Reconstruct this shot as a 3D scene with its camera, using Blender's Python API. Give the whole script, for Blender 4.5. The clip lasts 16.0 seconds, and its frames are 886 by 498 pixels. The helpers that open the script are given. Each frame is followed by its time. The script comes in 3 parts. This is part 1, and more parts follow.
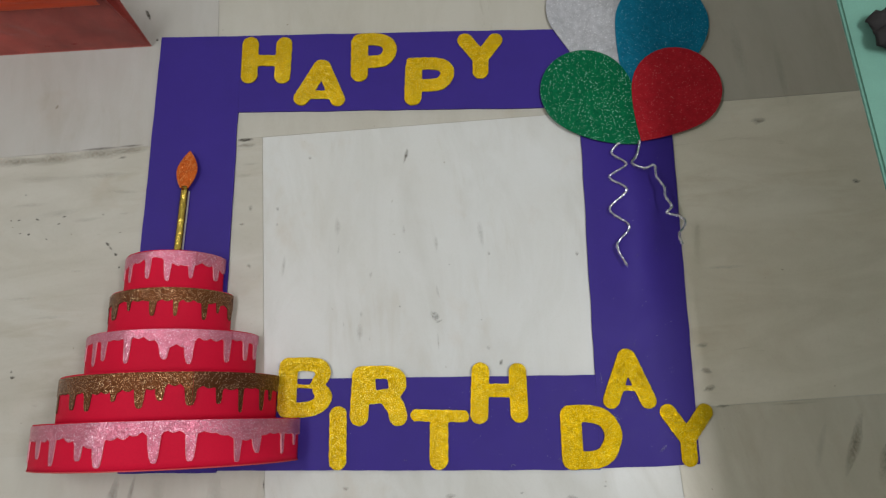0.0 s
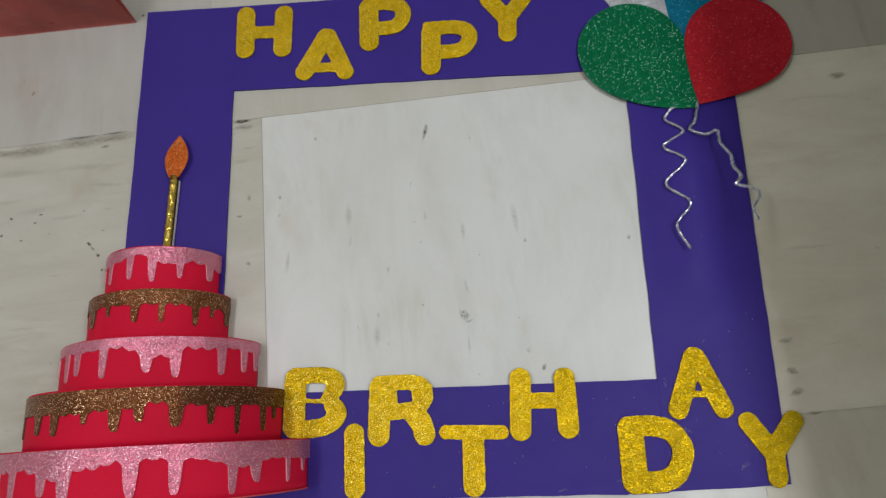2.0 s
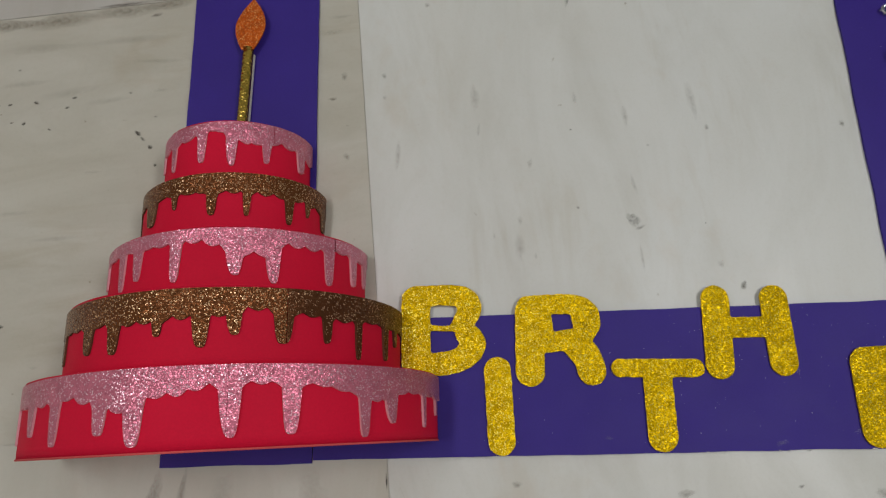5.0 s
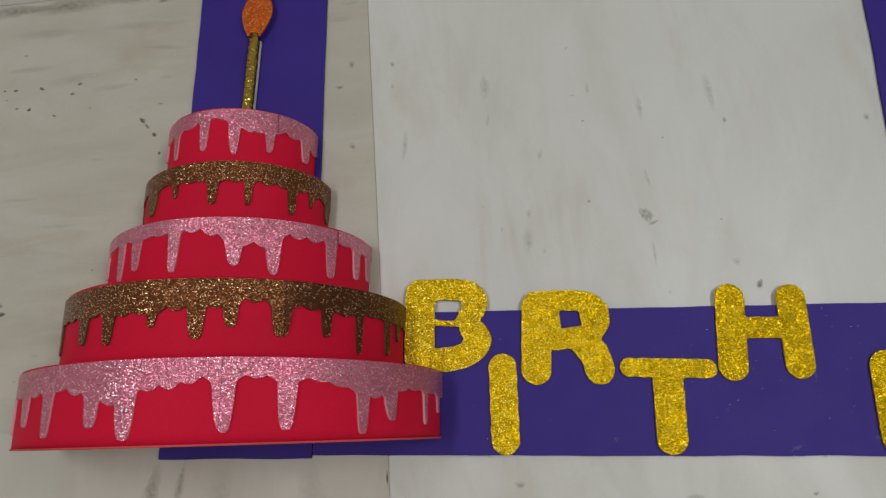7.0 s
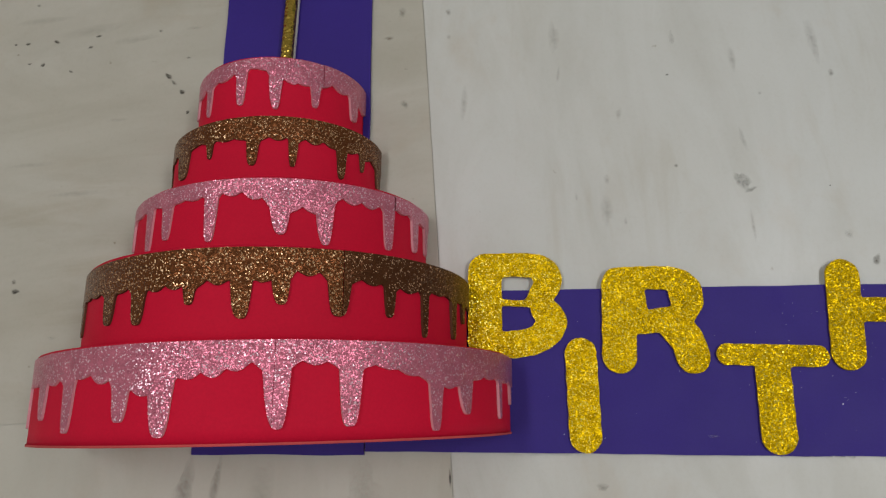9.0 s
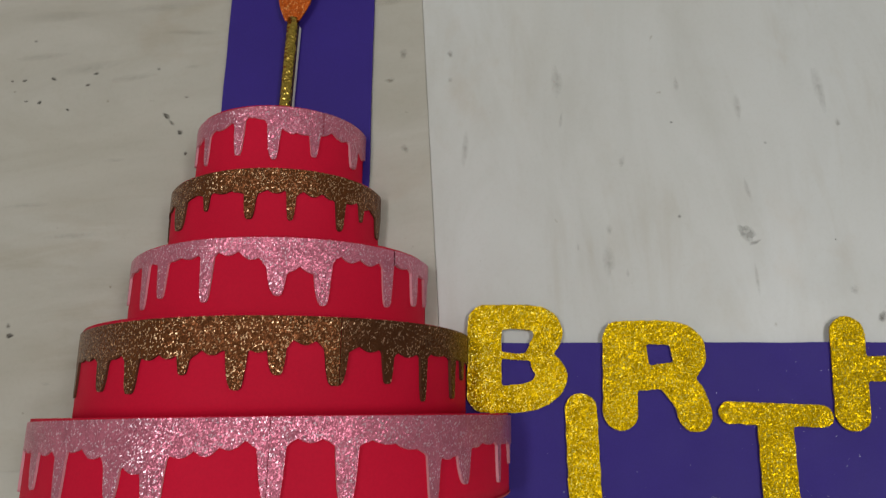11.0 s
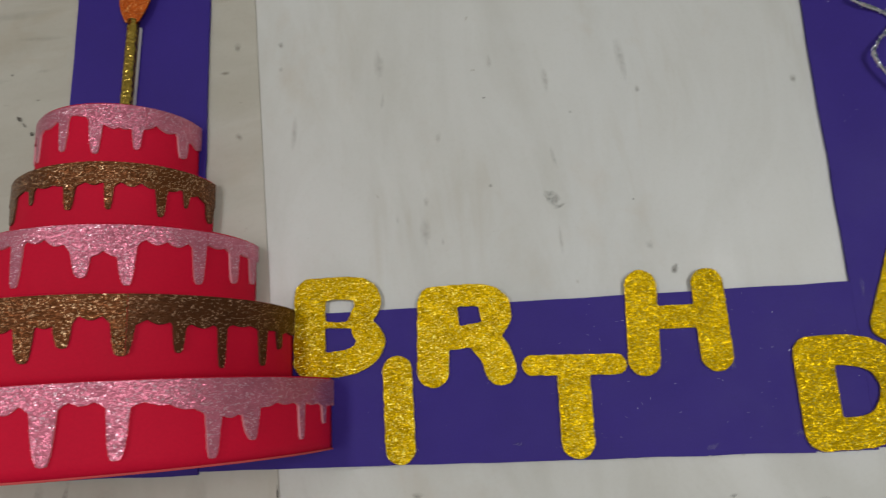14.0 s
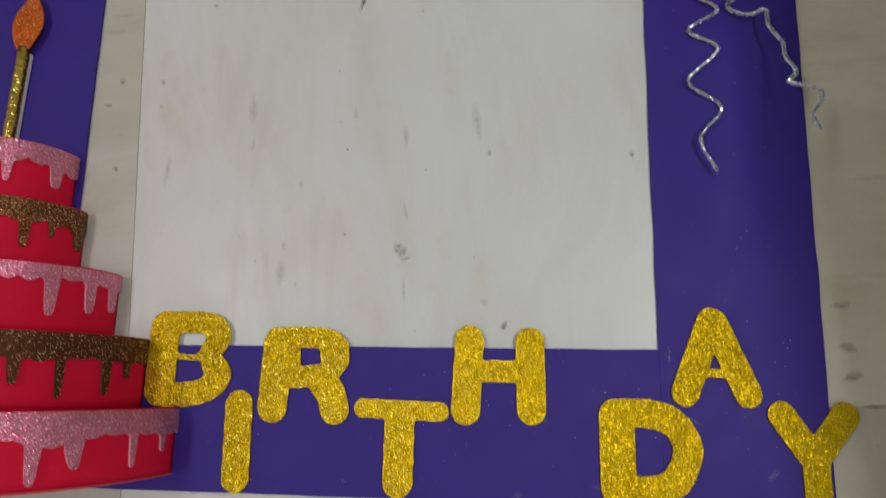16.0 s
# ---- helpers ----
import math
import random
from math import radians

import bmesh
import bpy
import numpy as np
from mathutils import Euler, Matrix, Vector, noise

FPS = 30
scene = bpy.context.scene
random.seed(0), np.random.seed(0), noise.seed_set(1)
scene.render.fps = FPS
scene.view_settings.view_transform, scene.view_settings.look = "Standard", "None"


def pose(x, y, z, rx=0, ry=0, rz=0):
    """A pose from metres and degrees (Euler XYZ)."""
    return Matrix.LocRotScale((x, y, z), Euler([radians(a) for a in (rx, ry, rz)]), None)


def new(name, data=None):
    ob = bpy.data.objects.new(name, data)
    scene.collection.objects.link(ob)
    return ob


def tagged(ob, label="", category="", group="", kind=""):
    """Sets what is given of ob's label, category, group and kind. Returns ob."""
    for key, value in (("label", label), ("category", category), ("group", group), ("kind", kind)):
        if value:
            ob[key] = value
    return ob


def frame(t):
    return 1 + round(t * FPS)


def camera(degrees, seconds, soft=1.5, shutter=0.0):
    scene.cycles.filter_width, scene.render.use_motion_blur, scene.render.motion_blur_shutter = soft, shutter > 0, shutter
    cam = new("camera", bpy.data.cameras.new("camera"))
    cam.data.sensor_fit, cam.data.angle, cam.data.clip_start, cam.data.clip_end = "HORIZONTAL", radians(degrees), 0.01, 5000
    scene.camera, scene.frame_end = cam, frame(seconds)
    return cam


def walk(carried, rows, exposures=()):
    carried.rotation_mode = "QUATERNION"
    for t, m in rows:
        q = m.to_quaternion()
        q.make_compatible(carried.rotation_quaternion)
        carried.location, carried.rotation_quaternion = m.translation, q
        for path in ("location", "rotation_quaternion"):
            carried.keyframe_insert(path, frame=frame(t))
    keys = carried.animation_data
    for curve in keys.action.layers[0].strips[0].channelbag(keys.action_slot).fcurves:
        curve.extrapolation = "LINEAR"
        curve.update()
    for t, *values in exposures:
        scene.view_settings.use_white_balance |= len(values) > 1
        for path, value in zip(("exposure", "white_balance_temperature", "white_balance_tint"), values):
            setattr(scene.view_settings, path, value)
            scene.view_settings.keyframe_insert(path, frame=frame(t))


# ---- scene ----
cam = camera(66.0, 16.0, soft=1.3, shutter=0.4)
# seconds, eye, tilt from straight down, lean, turn
PATH = [
    (0, 0.0484, -0.1969, 1.3050, 14.306, 1.728, -0.657),
    (0.5, 0.0454, -0.1936, 1.2945, 14.318, 1.942, -0.834),
    (1, 0.0460, -0.1917, 1.2558, 13.835, 1.395, -0.293),
    (1.5, 0.0453, -0.2005, 1.1908, 14.736, 3.094, -1.018),
    (2, 0.0346, -0.1909, 1.1109, 15.366, 4.130, -1.848),
    (2.5, 0.0091, -0.1924, 1.0351, 15.872, 2.667, -2.206),
    (3, -0.0403, -0.2164, 0.9833, 16.691, 2.434, -1.162),
    (3.5, -0.0975, -0.2464, 0.9123, 16.051, 3.633, -0.944),
    (4, -0.1514, -0.2530, 0.8808, 16.088, 3.524, -1.085),
    (4.5, -0.1979, -0.2568, 0.8465, 15.080, 3.679, -2.031),
    (4.7, -0.2071, -0.2588, 0.8405, 15.503, 3.116, -1.781),
    (6.8, -0.2061, -0.2551, 0.8167, 15.735, 4.485, -1.260),
    (7, -0.1945, -0.2532, 0.8143, 15.058, 4.346, -0.506),
    (7.5, -0.1855, -0.2574, 0.8027, 15.094, 3.940, -0.008),
    (8, -0.2295, -0.2596, 0.7662, 13.953, 4.253, 0.839),
    (8.2, -0.2418, -0.2527, 0.7508, 14.019, 4.613, 0.467),
    (10.3, -0.2695, -0.2338, 0.7111, 13.615, 5.310, -0.308),
    (10.5, -0.2686, -0.2201, 0.7135, 13.812, 5.020, 0.091),
    (11, -0.2614, -0.1856, 0.7246, 13.649, 5.094, 0.398),
    (11.5, -0.2447, -0.1558, 0.7346, 13.971, 4.973, 0.016),
    (12, -0.2342, -0.1466, 0.7379, 13.831, 4.710, 0.336),
    (12.5, -0.2125, -0.1724, 0.7331, 13.492, 5.240, 0.655),
    (13, -0.1833, -0.2023, 0.7333, 12.544, 4.842, 2.596),
    (13.5, -0.1407, -0.2240, 0.7405, 11.924, 5.343, 1.377),
    (14, -0.0582, -0.2183, 0.7471, 12.578, 6.108, -2.693),
    (14.5, 0.0161, -0.2254, 0.7516, 12.661, 4.990, -2.567),
    (15, 0.0783, -0.2102, 0.7692, 13.706, 3.978, -3.967),
    (15.5, 0.1181, -0.2197, 0.7724, 12.001, 4.033, -1.101),
    (16, 0.1064, -0.1613, 0.7982, 11.786, 4.030, 0.836),
]
walk(cam, [(t, pose(*p)) for t, *p in PATH], [(0.0, 0.04, 6350, 10), (1.5, 0.02, 6280, 10), (2.5, -0.02, 6280, 10), (4.0, -0.21, 6500, 10), (8.0, -0.26, 6500, 10), (13.0, -0.27, 6500, 10), (14.5, -0.25, 6500, 10), (16.0, -0.20, 6500, 10)])

# ---- world and light ----
YAW = 3.4          # the room and its tiles stand a little turned to the picture frame
world = bpy.data.worlds.new("room_dark")
scene.world = world
world.use_nodes = True
world.node_tree.nodes["Background"].inputs["Color"].default_value = (0.02, 0.02, 0.022, 1)
scene.view_settings.exposure = 0.0
TUBE = (1.15, -0.12, 2.62)
tube_light = bpy.data.lights.new("tube_light", "AREA")
tube_light.shape, tube_light.size, tube_light.size_y = "RECTANGLE", 0.46, 1.2
tube_light.energy, tube_light.color = 31.0, (1.0, 0.995, 1.0)
lamp_ob = new("tube_light", tube_light)
lamp_ob.matrix_world = pose(*TUBE, 0, 0, YAW)
FAR_TUBE = (-1.2, 0.0, 2.62)
far_light = bpy.data.lights.new("far_light", "AREA")
far_light.shape, far_light.size, far_light.size_y = "RECTANGLE", 0.30, 1.2
far_light.energy, far_light.color = 20.0, (1.0, 0.995, 1.0)
far_ob = new("far_light", far_light)
far_ob.matrix_world = pose(*FAR_TUBE, 0, 0, YAW)


# ---- materials ----
class Graph:
    def __init__(self, name, rough=0.6, metal=0.0, spec=0.5):
        self.mat = bpy.data.materials.new(name)
        self.mat.use_nodes = True
        self.tree = self.mat.node_tree
        self.bsdf = self.tree.nodes["Principled BSDF"]
        self.bsdf.inputs["Roughness"].default_value = rough
        self.bsdf.inputs["Metallic"].default_value = metal
        self.bsdf.inputs["Specular IOR Level"].default_value = spec

    def node(self, kind, **inputs):
        n = self.tree.nodes.new(kind)
        for key, value in inputs.items():
            self.put(n.inputs[key.replace("_", " ")], value)
        return n

    def put(self, socket, value):
        if isinstance(value, bpy.types.NodeSocket):
            self.tree.links.new(value, socket)
        else:
            socket.default_value = value

    def coords(self, scale=(1, 1, 1), turn=0.0, space="Object"):
        c = self.node("ShaderNodeTexCoord")
        m = self.node("ShaderNodeMapping", Vector=c.outputs[space], Scale=scale, Rotation=(0, 0, radians(turn)))
        return m.outputs["Vector"]

    def noise(self, vector, scale, detail=4.0, rough=0.55, warp=0.0):
        return self.node("ShaderNodeTexNoise", Vector=vector, Scale=scale, Detail=detail, Roughness=rough, Distortion=warp).outputs["Fac"]

    def ramp(self, fac, *stops):
        n = self.node("ShaderNodeValToRGB", Fac=fac)
        e = n.color_ramp.elements
        while len(e) < len(stops):
            e.new(0.5)
        for slot, (at, colour) in zip(e, stops):
            slot.position = at
            slot.color = (*colour, 1) if not isinstance(colour, (int, float)) else (colour, colour, colour, 1)
        return n.outputs["Color"]

    def mix(self, fac, a, b, mode="MIX"):
        n = self.tree.nodes.new("ShaderNodeMix")
        n.data_type, n.blend_type = "RGBA", mode
        self.put(n.inputs[0], fac)
        self.put(n.inputs[6], a if isinstance(a, bpy.types.NodeSocket) else (*a, 1))
        self.put(n.inputs[7], b if isinstance(b, bpy.types.NodeSocket) else (*b, 1))
        return n.outputs[2]

    def bump(self, height, strength, distance=0.001):
        n = self.node("ShaderNodeBump", Height=height, Strength=strength, Distance=distance)
        self.put(self.bsdf.inputs["Normal"], n.outputs["Normal"])

    def colour(self, value):
        self.put(self.bsdf.inputs["Base Color"], value if isinstance(value, bpy.types.NodeSocket) else (*value, 1))
        return self.mat

    def rough(self, value):
        self.put(self.bsdf.inputs["Roughness"], value)


def glitter(name, dark, mid, light, grain=1.3, metal=0.55, rough=0.32, tilt=0.55, few=0.93, spec=0.06, flash=0.94):
    """Glitter foam: small flakes, each with its own colour and its own slant, over worn and matted patches; sparse
    flakes are painted pale as sparkle.
    """
    g = Graph(name, rough, metal, spec)
    v = g.coords()
    cells = g.node("ShaderNodeTexVoronoi", Vector=v, Scale=1000.0 / grain)
    split = g.node("ShaderNodeSeparateColor", Color=cells.outputs["Color"])
    base = g.ramp(split.outputs["Red"], (0.0, dark), (0.45, mid), (few - 0.03, mid), (few, light))
    # larger flakes, a few coloured pale: glints painted in, bright from any side
    large = g.node("ShaderNodeTexVoronoi", Vector=v, Scale=430.0 / grain)
    chosen = g.node("ShaderNodeSeparateColor", Color=large.outputs["Color"])
    near = g.ramp(large.outputs["Distance"], (0.25, 1.0), (0.45, 0.0))
    base = g.mix(g.mix(1.0, g.ramp(chosen.outputs["Green"], (flash - 0.01, 0.0), (flash, 1.0)), near, "MULTIPLY"), base, light)
    patch = g.ramp(g.noise(v, 75.0, 4.0, 0.65), (0.3, 0.80), (0.66, 1.0))
    broad = g.ramp(g.noise(v, 19.0, 3.0), (0.3, 0.86), (0.7, 1.0))
    base = g.mix(1.0, g.mix(1.0, base, patch, "MULTIPLY"), broad, "MULTIPLY")
    geo = g.node("ShaderNodeNewGeometry")
    off = g.node("ShaderNodeVectorMath", Vector=cells.outputs["Color"])
    off.operation = "SUBTRACT"
    off.inputs[1].default_value = (0.5, 0.5, 0.5)
    far = g.node("ShaderNodeVectorMath", Vector=off.outputs[0])
    far.operation = "SCALE"
    far.inputs["Scale"].default_value = tilt * 2
    total = g.node("ShaderNodeVectorMath", Vector=geo.outputs["Normal"])
    total.operation = "ADD"
    g.put(total.inputs[1], far.outputs[0])
    unit = g.node("ShaderNodeVectorMath", Vector=total.outputs[0])
    unit.operation = "NORMALIZE"
    g.put(g.bsdf.inputs["Normal"], unit.outputs[0])
    return g.colour(base)


def foam(name, colour, rough=0.55, spec=0.35, dusty=0.12, relief=0.25):
    """Craft foam sheet: fine pores, faint clouding and scuffs."""
    g = Graph(name, rough, 0.0, spec)
    v = g.coords()
    cloud = g.ramp(g.noise(v, 9.0, 5.0), (0.3, 1.0 - dusty), (0.72, 1.0))
    fine = g.ramp(g.noise(v, 420.0, 2.0), (0.3, 0.93), (0.7, 1.0))
    c = g.mix(1.0, g.mix(1.0, (*colour,), cloud, "MULTIPLY"), fine, "MULTIPLY")
    g.rough(g.ramp(g.noise(v, 30.0, 4.0), (0.3, rough - 0.03), (0.7, rough + 0.04)))
    g.bump(g.noise(v, 900.0, 2.0), relief, 0.0004)
    return g.colour(c)


def marble(name, turn, strong=1.0):
    """Honed and worn marble: soft clouds, broken smears along the stone's grain, faint warm stains; the tile's own tint comes from the object."""
    g = Graph(name, 0.28, 0.0, 0.5)
    info = g.node("ShaderNodeObjectInfo")
    c = g.node("ShaderNodeTexCoord")
    shift = g.node("ShaderNodeVectorMath", Vector=c.outputs["Object"])
    shift.operation = "ADD"
    rnd = g.node("ShaderNodeMath", Value=info.outputs["Random"])
    rnd.operation = "MULTIPLY"
    rnd.inputs[1].default_value = 37.0
    g.put(shift.inputs[1], rnd.outputs[0])

    def along(sx, sy):
        spun = g.node("ShaderNodeMapping", Vector=shift.outputs[0], Rotation=(0, 0, radians(turn))).outputs["Vector"]
        return g.node("ShaderNodeMapping", Vector=spun, Scale=(sx, sy, 1)).outputs["Vector"]

    def tone(r, gr, b):
        return tuple(1 - (1 - q) * strong for q in (r, gr, b))

    white = (1.0, 1.0, 1.0)
    cloud = g.ramp(g.noise(along(1.0, 0.6), 4.2, 5.0, 0.6, 0.6), (0.32, tone(0.93, 0.915, 0.885)), (0.66, white))
    broad = g.ramp(g.noise(along(1.0, 0.30), 11.0, 6.0, 0.62, 0.9), (0.36, tone(0.925, 0.92, 0.905)), (0.60, white))
    col = g.mix(1.0, g.mix(1.0, info.outputs["Color"], cloud, "MULTIPLY"), broad, "MULTIPLY")
    # smears: short runs along the grain, only here and there
    here = g.ramp(g.noise(along(1.0, 0.5), 6.5, 3.0, 0.5, 0.4), (0.48, 0.0), (0.66, 1.0))
    smear = g.ramp(g.noise(along(1.0, 0.17), 34.0, 5.0, 0.6, 0.7), (0.50, 0.0), (0.68, 1.0))
    amount = g.mix(1.0, here, smear, "MULTIPLY")
    col = g.mix(amount, col, g.mix(1.0, col, tone(0.935, 0.915, 0.885), "MULTIPLY"))
    # thin dark threads of the vein
    thread = g.ramp(g.noise(along(1.0, 0.13), 15.0, 8.0, 0.72, 0.9), (0.25, tone(0.78, 0.76, 0.72)), (0.34, white))
    # warm stains and pits
    warm = g.ramp(g.noise(along(1.0, 0.8), 9.0, 4.0, 0.6, 0.3), (0.60, white), (0.74, tone(0.96, 0.925, 0.89)))
    pits = g.ramp(g.noise(along(1.0, 0.7), 80.0, 3.0, 0.5), (0.20, tone(0.62, 0.58, 0.52)), (0.26, white))
    dust = g.ramp(g.noise(along(1.0, 1.0), 260.0, 2.0, 0.5), (0.28, tone(0.98, 0.978, 0.97)), (0.5, white))
    for layer in (thread, warm, pits, dust):
        col = g.mix(1.0, col, layer, "MULTIPLY")
    g.rough(g.ramp(g.noise(along(1.0, 1.0), 14.0, 5.0), (0.3, 0.34), (0.7, 0.48)))
    g.bump(g.noise(along(1.0, 1.0), 22.0, 5.0), 0.08, 0.002)
    return g.colour(col)


def plaster(name, colour):
    g = Graph(name, 0.9)
    v = g.coords()
    g.bump(g.noise(v, 60.0, 4.0), 0.15, 0.002)
    return g.colour(g.mix(1.0, (*colour,), g.ramp(g.noise(v, 1.6, 4.0), (0.3, 0.92), (0.7, 1.0)), "MULTIPLY"))


MARBLE_Y, MARBLE_X, MARBLE_D = marble("marble_long", 0), marble("marble_cross", 90, 1.35), marble("marble_slant", -14, 1.2)
GROUT = plaster("grout", (0.56, 0.54, 0.49))
WALL = plaster("wall_paint", (0.80, 0.79, 0.75))
CEILING = plaster("ceiling_paint", (0.8, 0.8, 0.78))
PURPLE = foam("purple_foam", (0.041, 0.020, 0.245), 0.58, 0.26, 0.10)
RED = foam("red_foam", (0.66, 0.008, 0.040), 0.62, 0.09, 0.10)
RED_EDGE = foam("red_foam_cut_edge", (0.72, 0.10, 0.10), 0.7, 0.2, 0.3)
WHITE_PAPER = foam("white_paper", (0.72, 0.70, 0.68), 0.8)
GOLD = glitter("gold_glitter", (0.40, 0.235, 0.002), (0.83, 0.535, 0.005), (1.0, 0.86, 0.17), 0.85, 0.66, 0.30, 0.37, 0.93, 0.01, 0.935)
PINK = glitter("pink_glitter", (0.56, 0.15, 0.225), (0.72, 0.22, 0.31), (1.0, 0.74, 0.84), 0.85, 0.55, 0.28, 0.25, 0.94, 0.06, 0.955)
PINK_EDGE = foam("pink_foam_cut_edge", (0.78, 0.36, 0.42), 0.7, 0.2, 0.2)
BROWN = glitter("brown_glitter", (0.115, 0.040, 0.014), (0.185, 0.064, 0.023), (1.0, 0.66, 0.38), 0.85, 0.6, 0.27, 0.29, 0.945, 0.06, 0.96)
BROWN_DIM = glitter("brown_glitter_other_sheet", (0.075, 0.028, 0.012), (0.115, 0.042, 0.017), (0.9, 0.58, 0.36), 0.85, 0.5, 0.33, 0.26, 0.965, 0.06, 0.975)
BROWN_EDGE = foam("brown_foam_cut_edge", (0.13, 0.05, 0.025), 0.75, 0.2, 0.3)
GREEN = glitter("green_glitter", (0.003, 0.115, 0.042), (0.006, 0.175, 0.068), (0.6, 1.0, 0.85), 1.15, 0.22, 0.33, 0.22, 0.994, 0.06, 0.955)
SILVER = glitter("silver_glitter", (0.48, 0.48, 0.51), (0.58, 0.58, 0.61), (1.0, 1.0, 1.0), 1.1, 0.2, 0.38, 0.22, 0.985, 0.06, 0.955)
TEAL = glitter("teal_glitter", (0.008, 0.15, 0.26), (0.011, 0.20, 0.33), (0.2, 0.5, 0.65), 1.3, 0.1, 0.5, 0.08, 0.998, 0.06, 0.99)
BALLOON_RED = glitter("balloon_red_glitter", (0.42, 0.016, 0.026), (0.50, 0.019, 0.030), (0.7, 0.16, 0.16), 1.3, 0.05, 0.5, 0.06, 0.998, 0.06, 0.99)
ORANGE = glitter("orange_glitter", (0.52, 0.085, 0.012), (0.70, 0.14, 0.020), (0.95, 0.45, 0.15), 1.0, 0.3)
FLECK = Graph("glitter_fleck", 0.35, 0.8).colour((0.72, 0.72, 0.78))


def foil(name, colour):
    g = Graph(name, 0.22, 1.0)
    v = g.coords((1, 1, 1))
    cells = g.node("ShaderNodeTexVoronoi", Vector=v, Scale=240.0)
    g.bump(cells.outputs["Distance"], 0.45, 0.002)
    return g.colour(colour)


GOLD_FOIL = foil("gold_foil", (0.52, 0.36, 0.07))
SILVER_FOIL = foil("silver_tinsel", (0.72, 0.72, 0.77))


# ---- helpers for building ----
def finish(bm, name, smooth=False):
    bmesh.ops.recalc_face_normals(bm, faces=bm.faces)
    me = bpy.data.meshes.new(name)
    bm.to_mesh(me)
    bm.free()
    if smooth:
        me.polygons.foreach_set("use_smooth", [True] * len(me.polygons))
    return me


def part(name, bm, material, parent, label="", smooth=False):
    ob = new(name, finish(bm, name, smooth))
    ob.data.materials.append(material)
    ob.parent = parent
    return tagged(ob, label)


def thing(name, bm, material, label, category, group="", kind="", at=None, smooth=False):
    ob = new(name, finish(bm, name, smooth))
    ob.data.materials.append(material)
    if at is not None:
        ob.matrix_world = at
    return tagged(ob, label, category, group, kind)


def root(name, at, label, category, group="", kind=""):
    ob = new(name)
    ob.empty_display_size = 0.02
    ob.matrix_world = at
    return tagged(ob, label, category, group, kind)


def box(x0, y0, z0, x1, y1, z1, bevel=0.0, bm=None):
    bm = bm or bmesh.new()
    made = bmesh.ops.create_cube(bm, size=1.0, matrix=Matrix.Translation(((x0 + x1) / 2, (y0 + y1) / 2, (z0 + z1) / 2)) @ Matrix.Diagonal((x1 - x0, y1 - y0, z1 - z0, 1)))
    if bevel:
        edges = list({e for v in made["verts"] for e in v.link_edges})
        bmesh.ops.bevel(bm, geom=edges, offset=bevel, segments=2, affect="EDGES")
    return bm


def capsule(p, a, b, r):
    """Signed distance of the points p to a round-ended stroke."""
    a, b = np.array(a, float), np.array(b, float)
    ab = b - a
    h = np.clip(((p - a) @ ab) / max(ab @ ab, 1e-12), 0, 1)
    return np.linalg.norm(p - a - h[..., None] * ab, axis=-1) - r


def flat_cut(field, lo, hi, step, thick, dome=None):
    """A flat sheet of the given thickness, cut to where field(points) < 0. dome(points) may lift its face."""
    xs, ys = np.arange(lo[0], hi[0] + step, step), np.arange(lo[1], hi[1] + step, step)
    pts = np.stack(np.meshgrid(xs, ys, indexing="ij"), -1)
    val = field(pts)
    bm, made = bmesh.new(), {}

    def height(x, y):
        return thick + (float(dome(np.array([[x, y]]))[0]) if dome else 0.0)

    def vert(key, x, y, top=True):
        k = (key, top)
        if k not in made:
            made[k] = bm.verts.new((x, y, height(x, y) if top else 0.0))
        return made[k]

    for i in range(len(xs) - 1):
        for j in range(len(ys) - 1):
            ring = [(i, j), (i + 1, j), (i + 1, j + 1), (i, j + 1)]
            v = [val[c] for c in ring]
            if min(v) >= 0:
                continue
            poly = []
            for n in range(4):
                a, b = ring[n], ring[(n + 1) % 4]
                if v[n] < 0:
                    poly.append((a, pts[a][0], pts[a][1], False))
                if (v[n] < 0) != (v[(n + 1) % 4] < 0):
                    t = v[n] / (v[n] - v[(n + 1) % 4])
                    q = pts[a] + t * (pts[b] - pts[a])
                    poly.append((("e", *sorted((a, b))), q[0], q[1], True))
            if len(poly) < 3:
                continue
            bm.faces.new([vert(k, x, y) for k, x, y, _ in poly])
            for n in range(len(poly)):
                a, b = poly[n], poly[(n + 1) % len(poly)]
                if a[3] and b[3] and a[0] != b[0]:
                    try:
                        bm.faces.new([vert(b[0], b[1], b[2]), vert(a[0], a[1], a[2]), vert(a[0], a[1], a[2], False), vert(b[0], b[1], b[2], False)])
                    except ValueError:
                        pass
    return bm


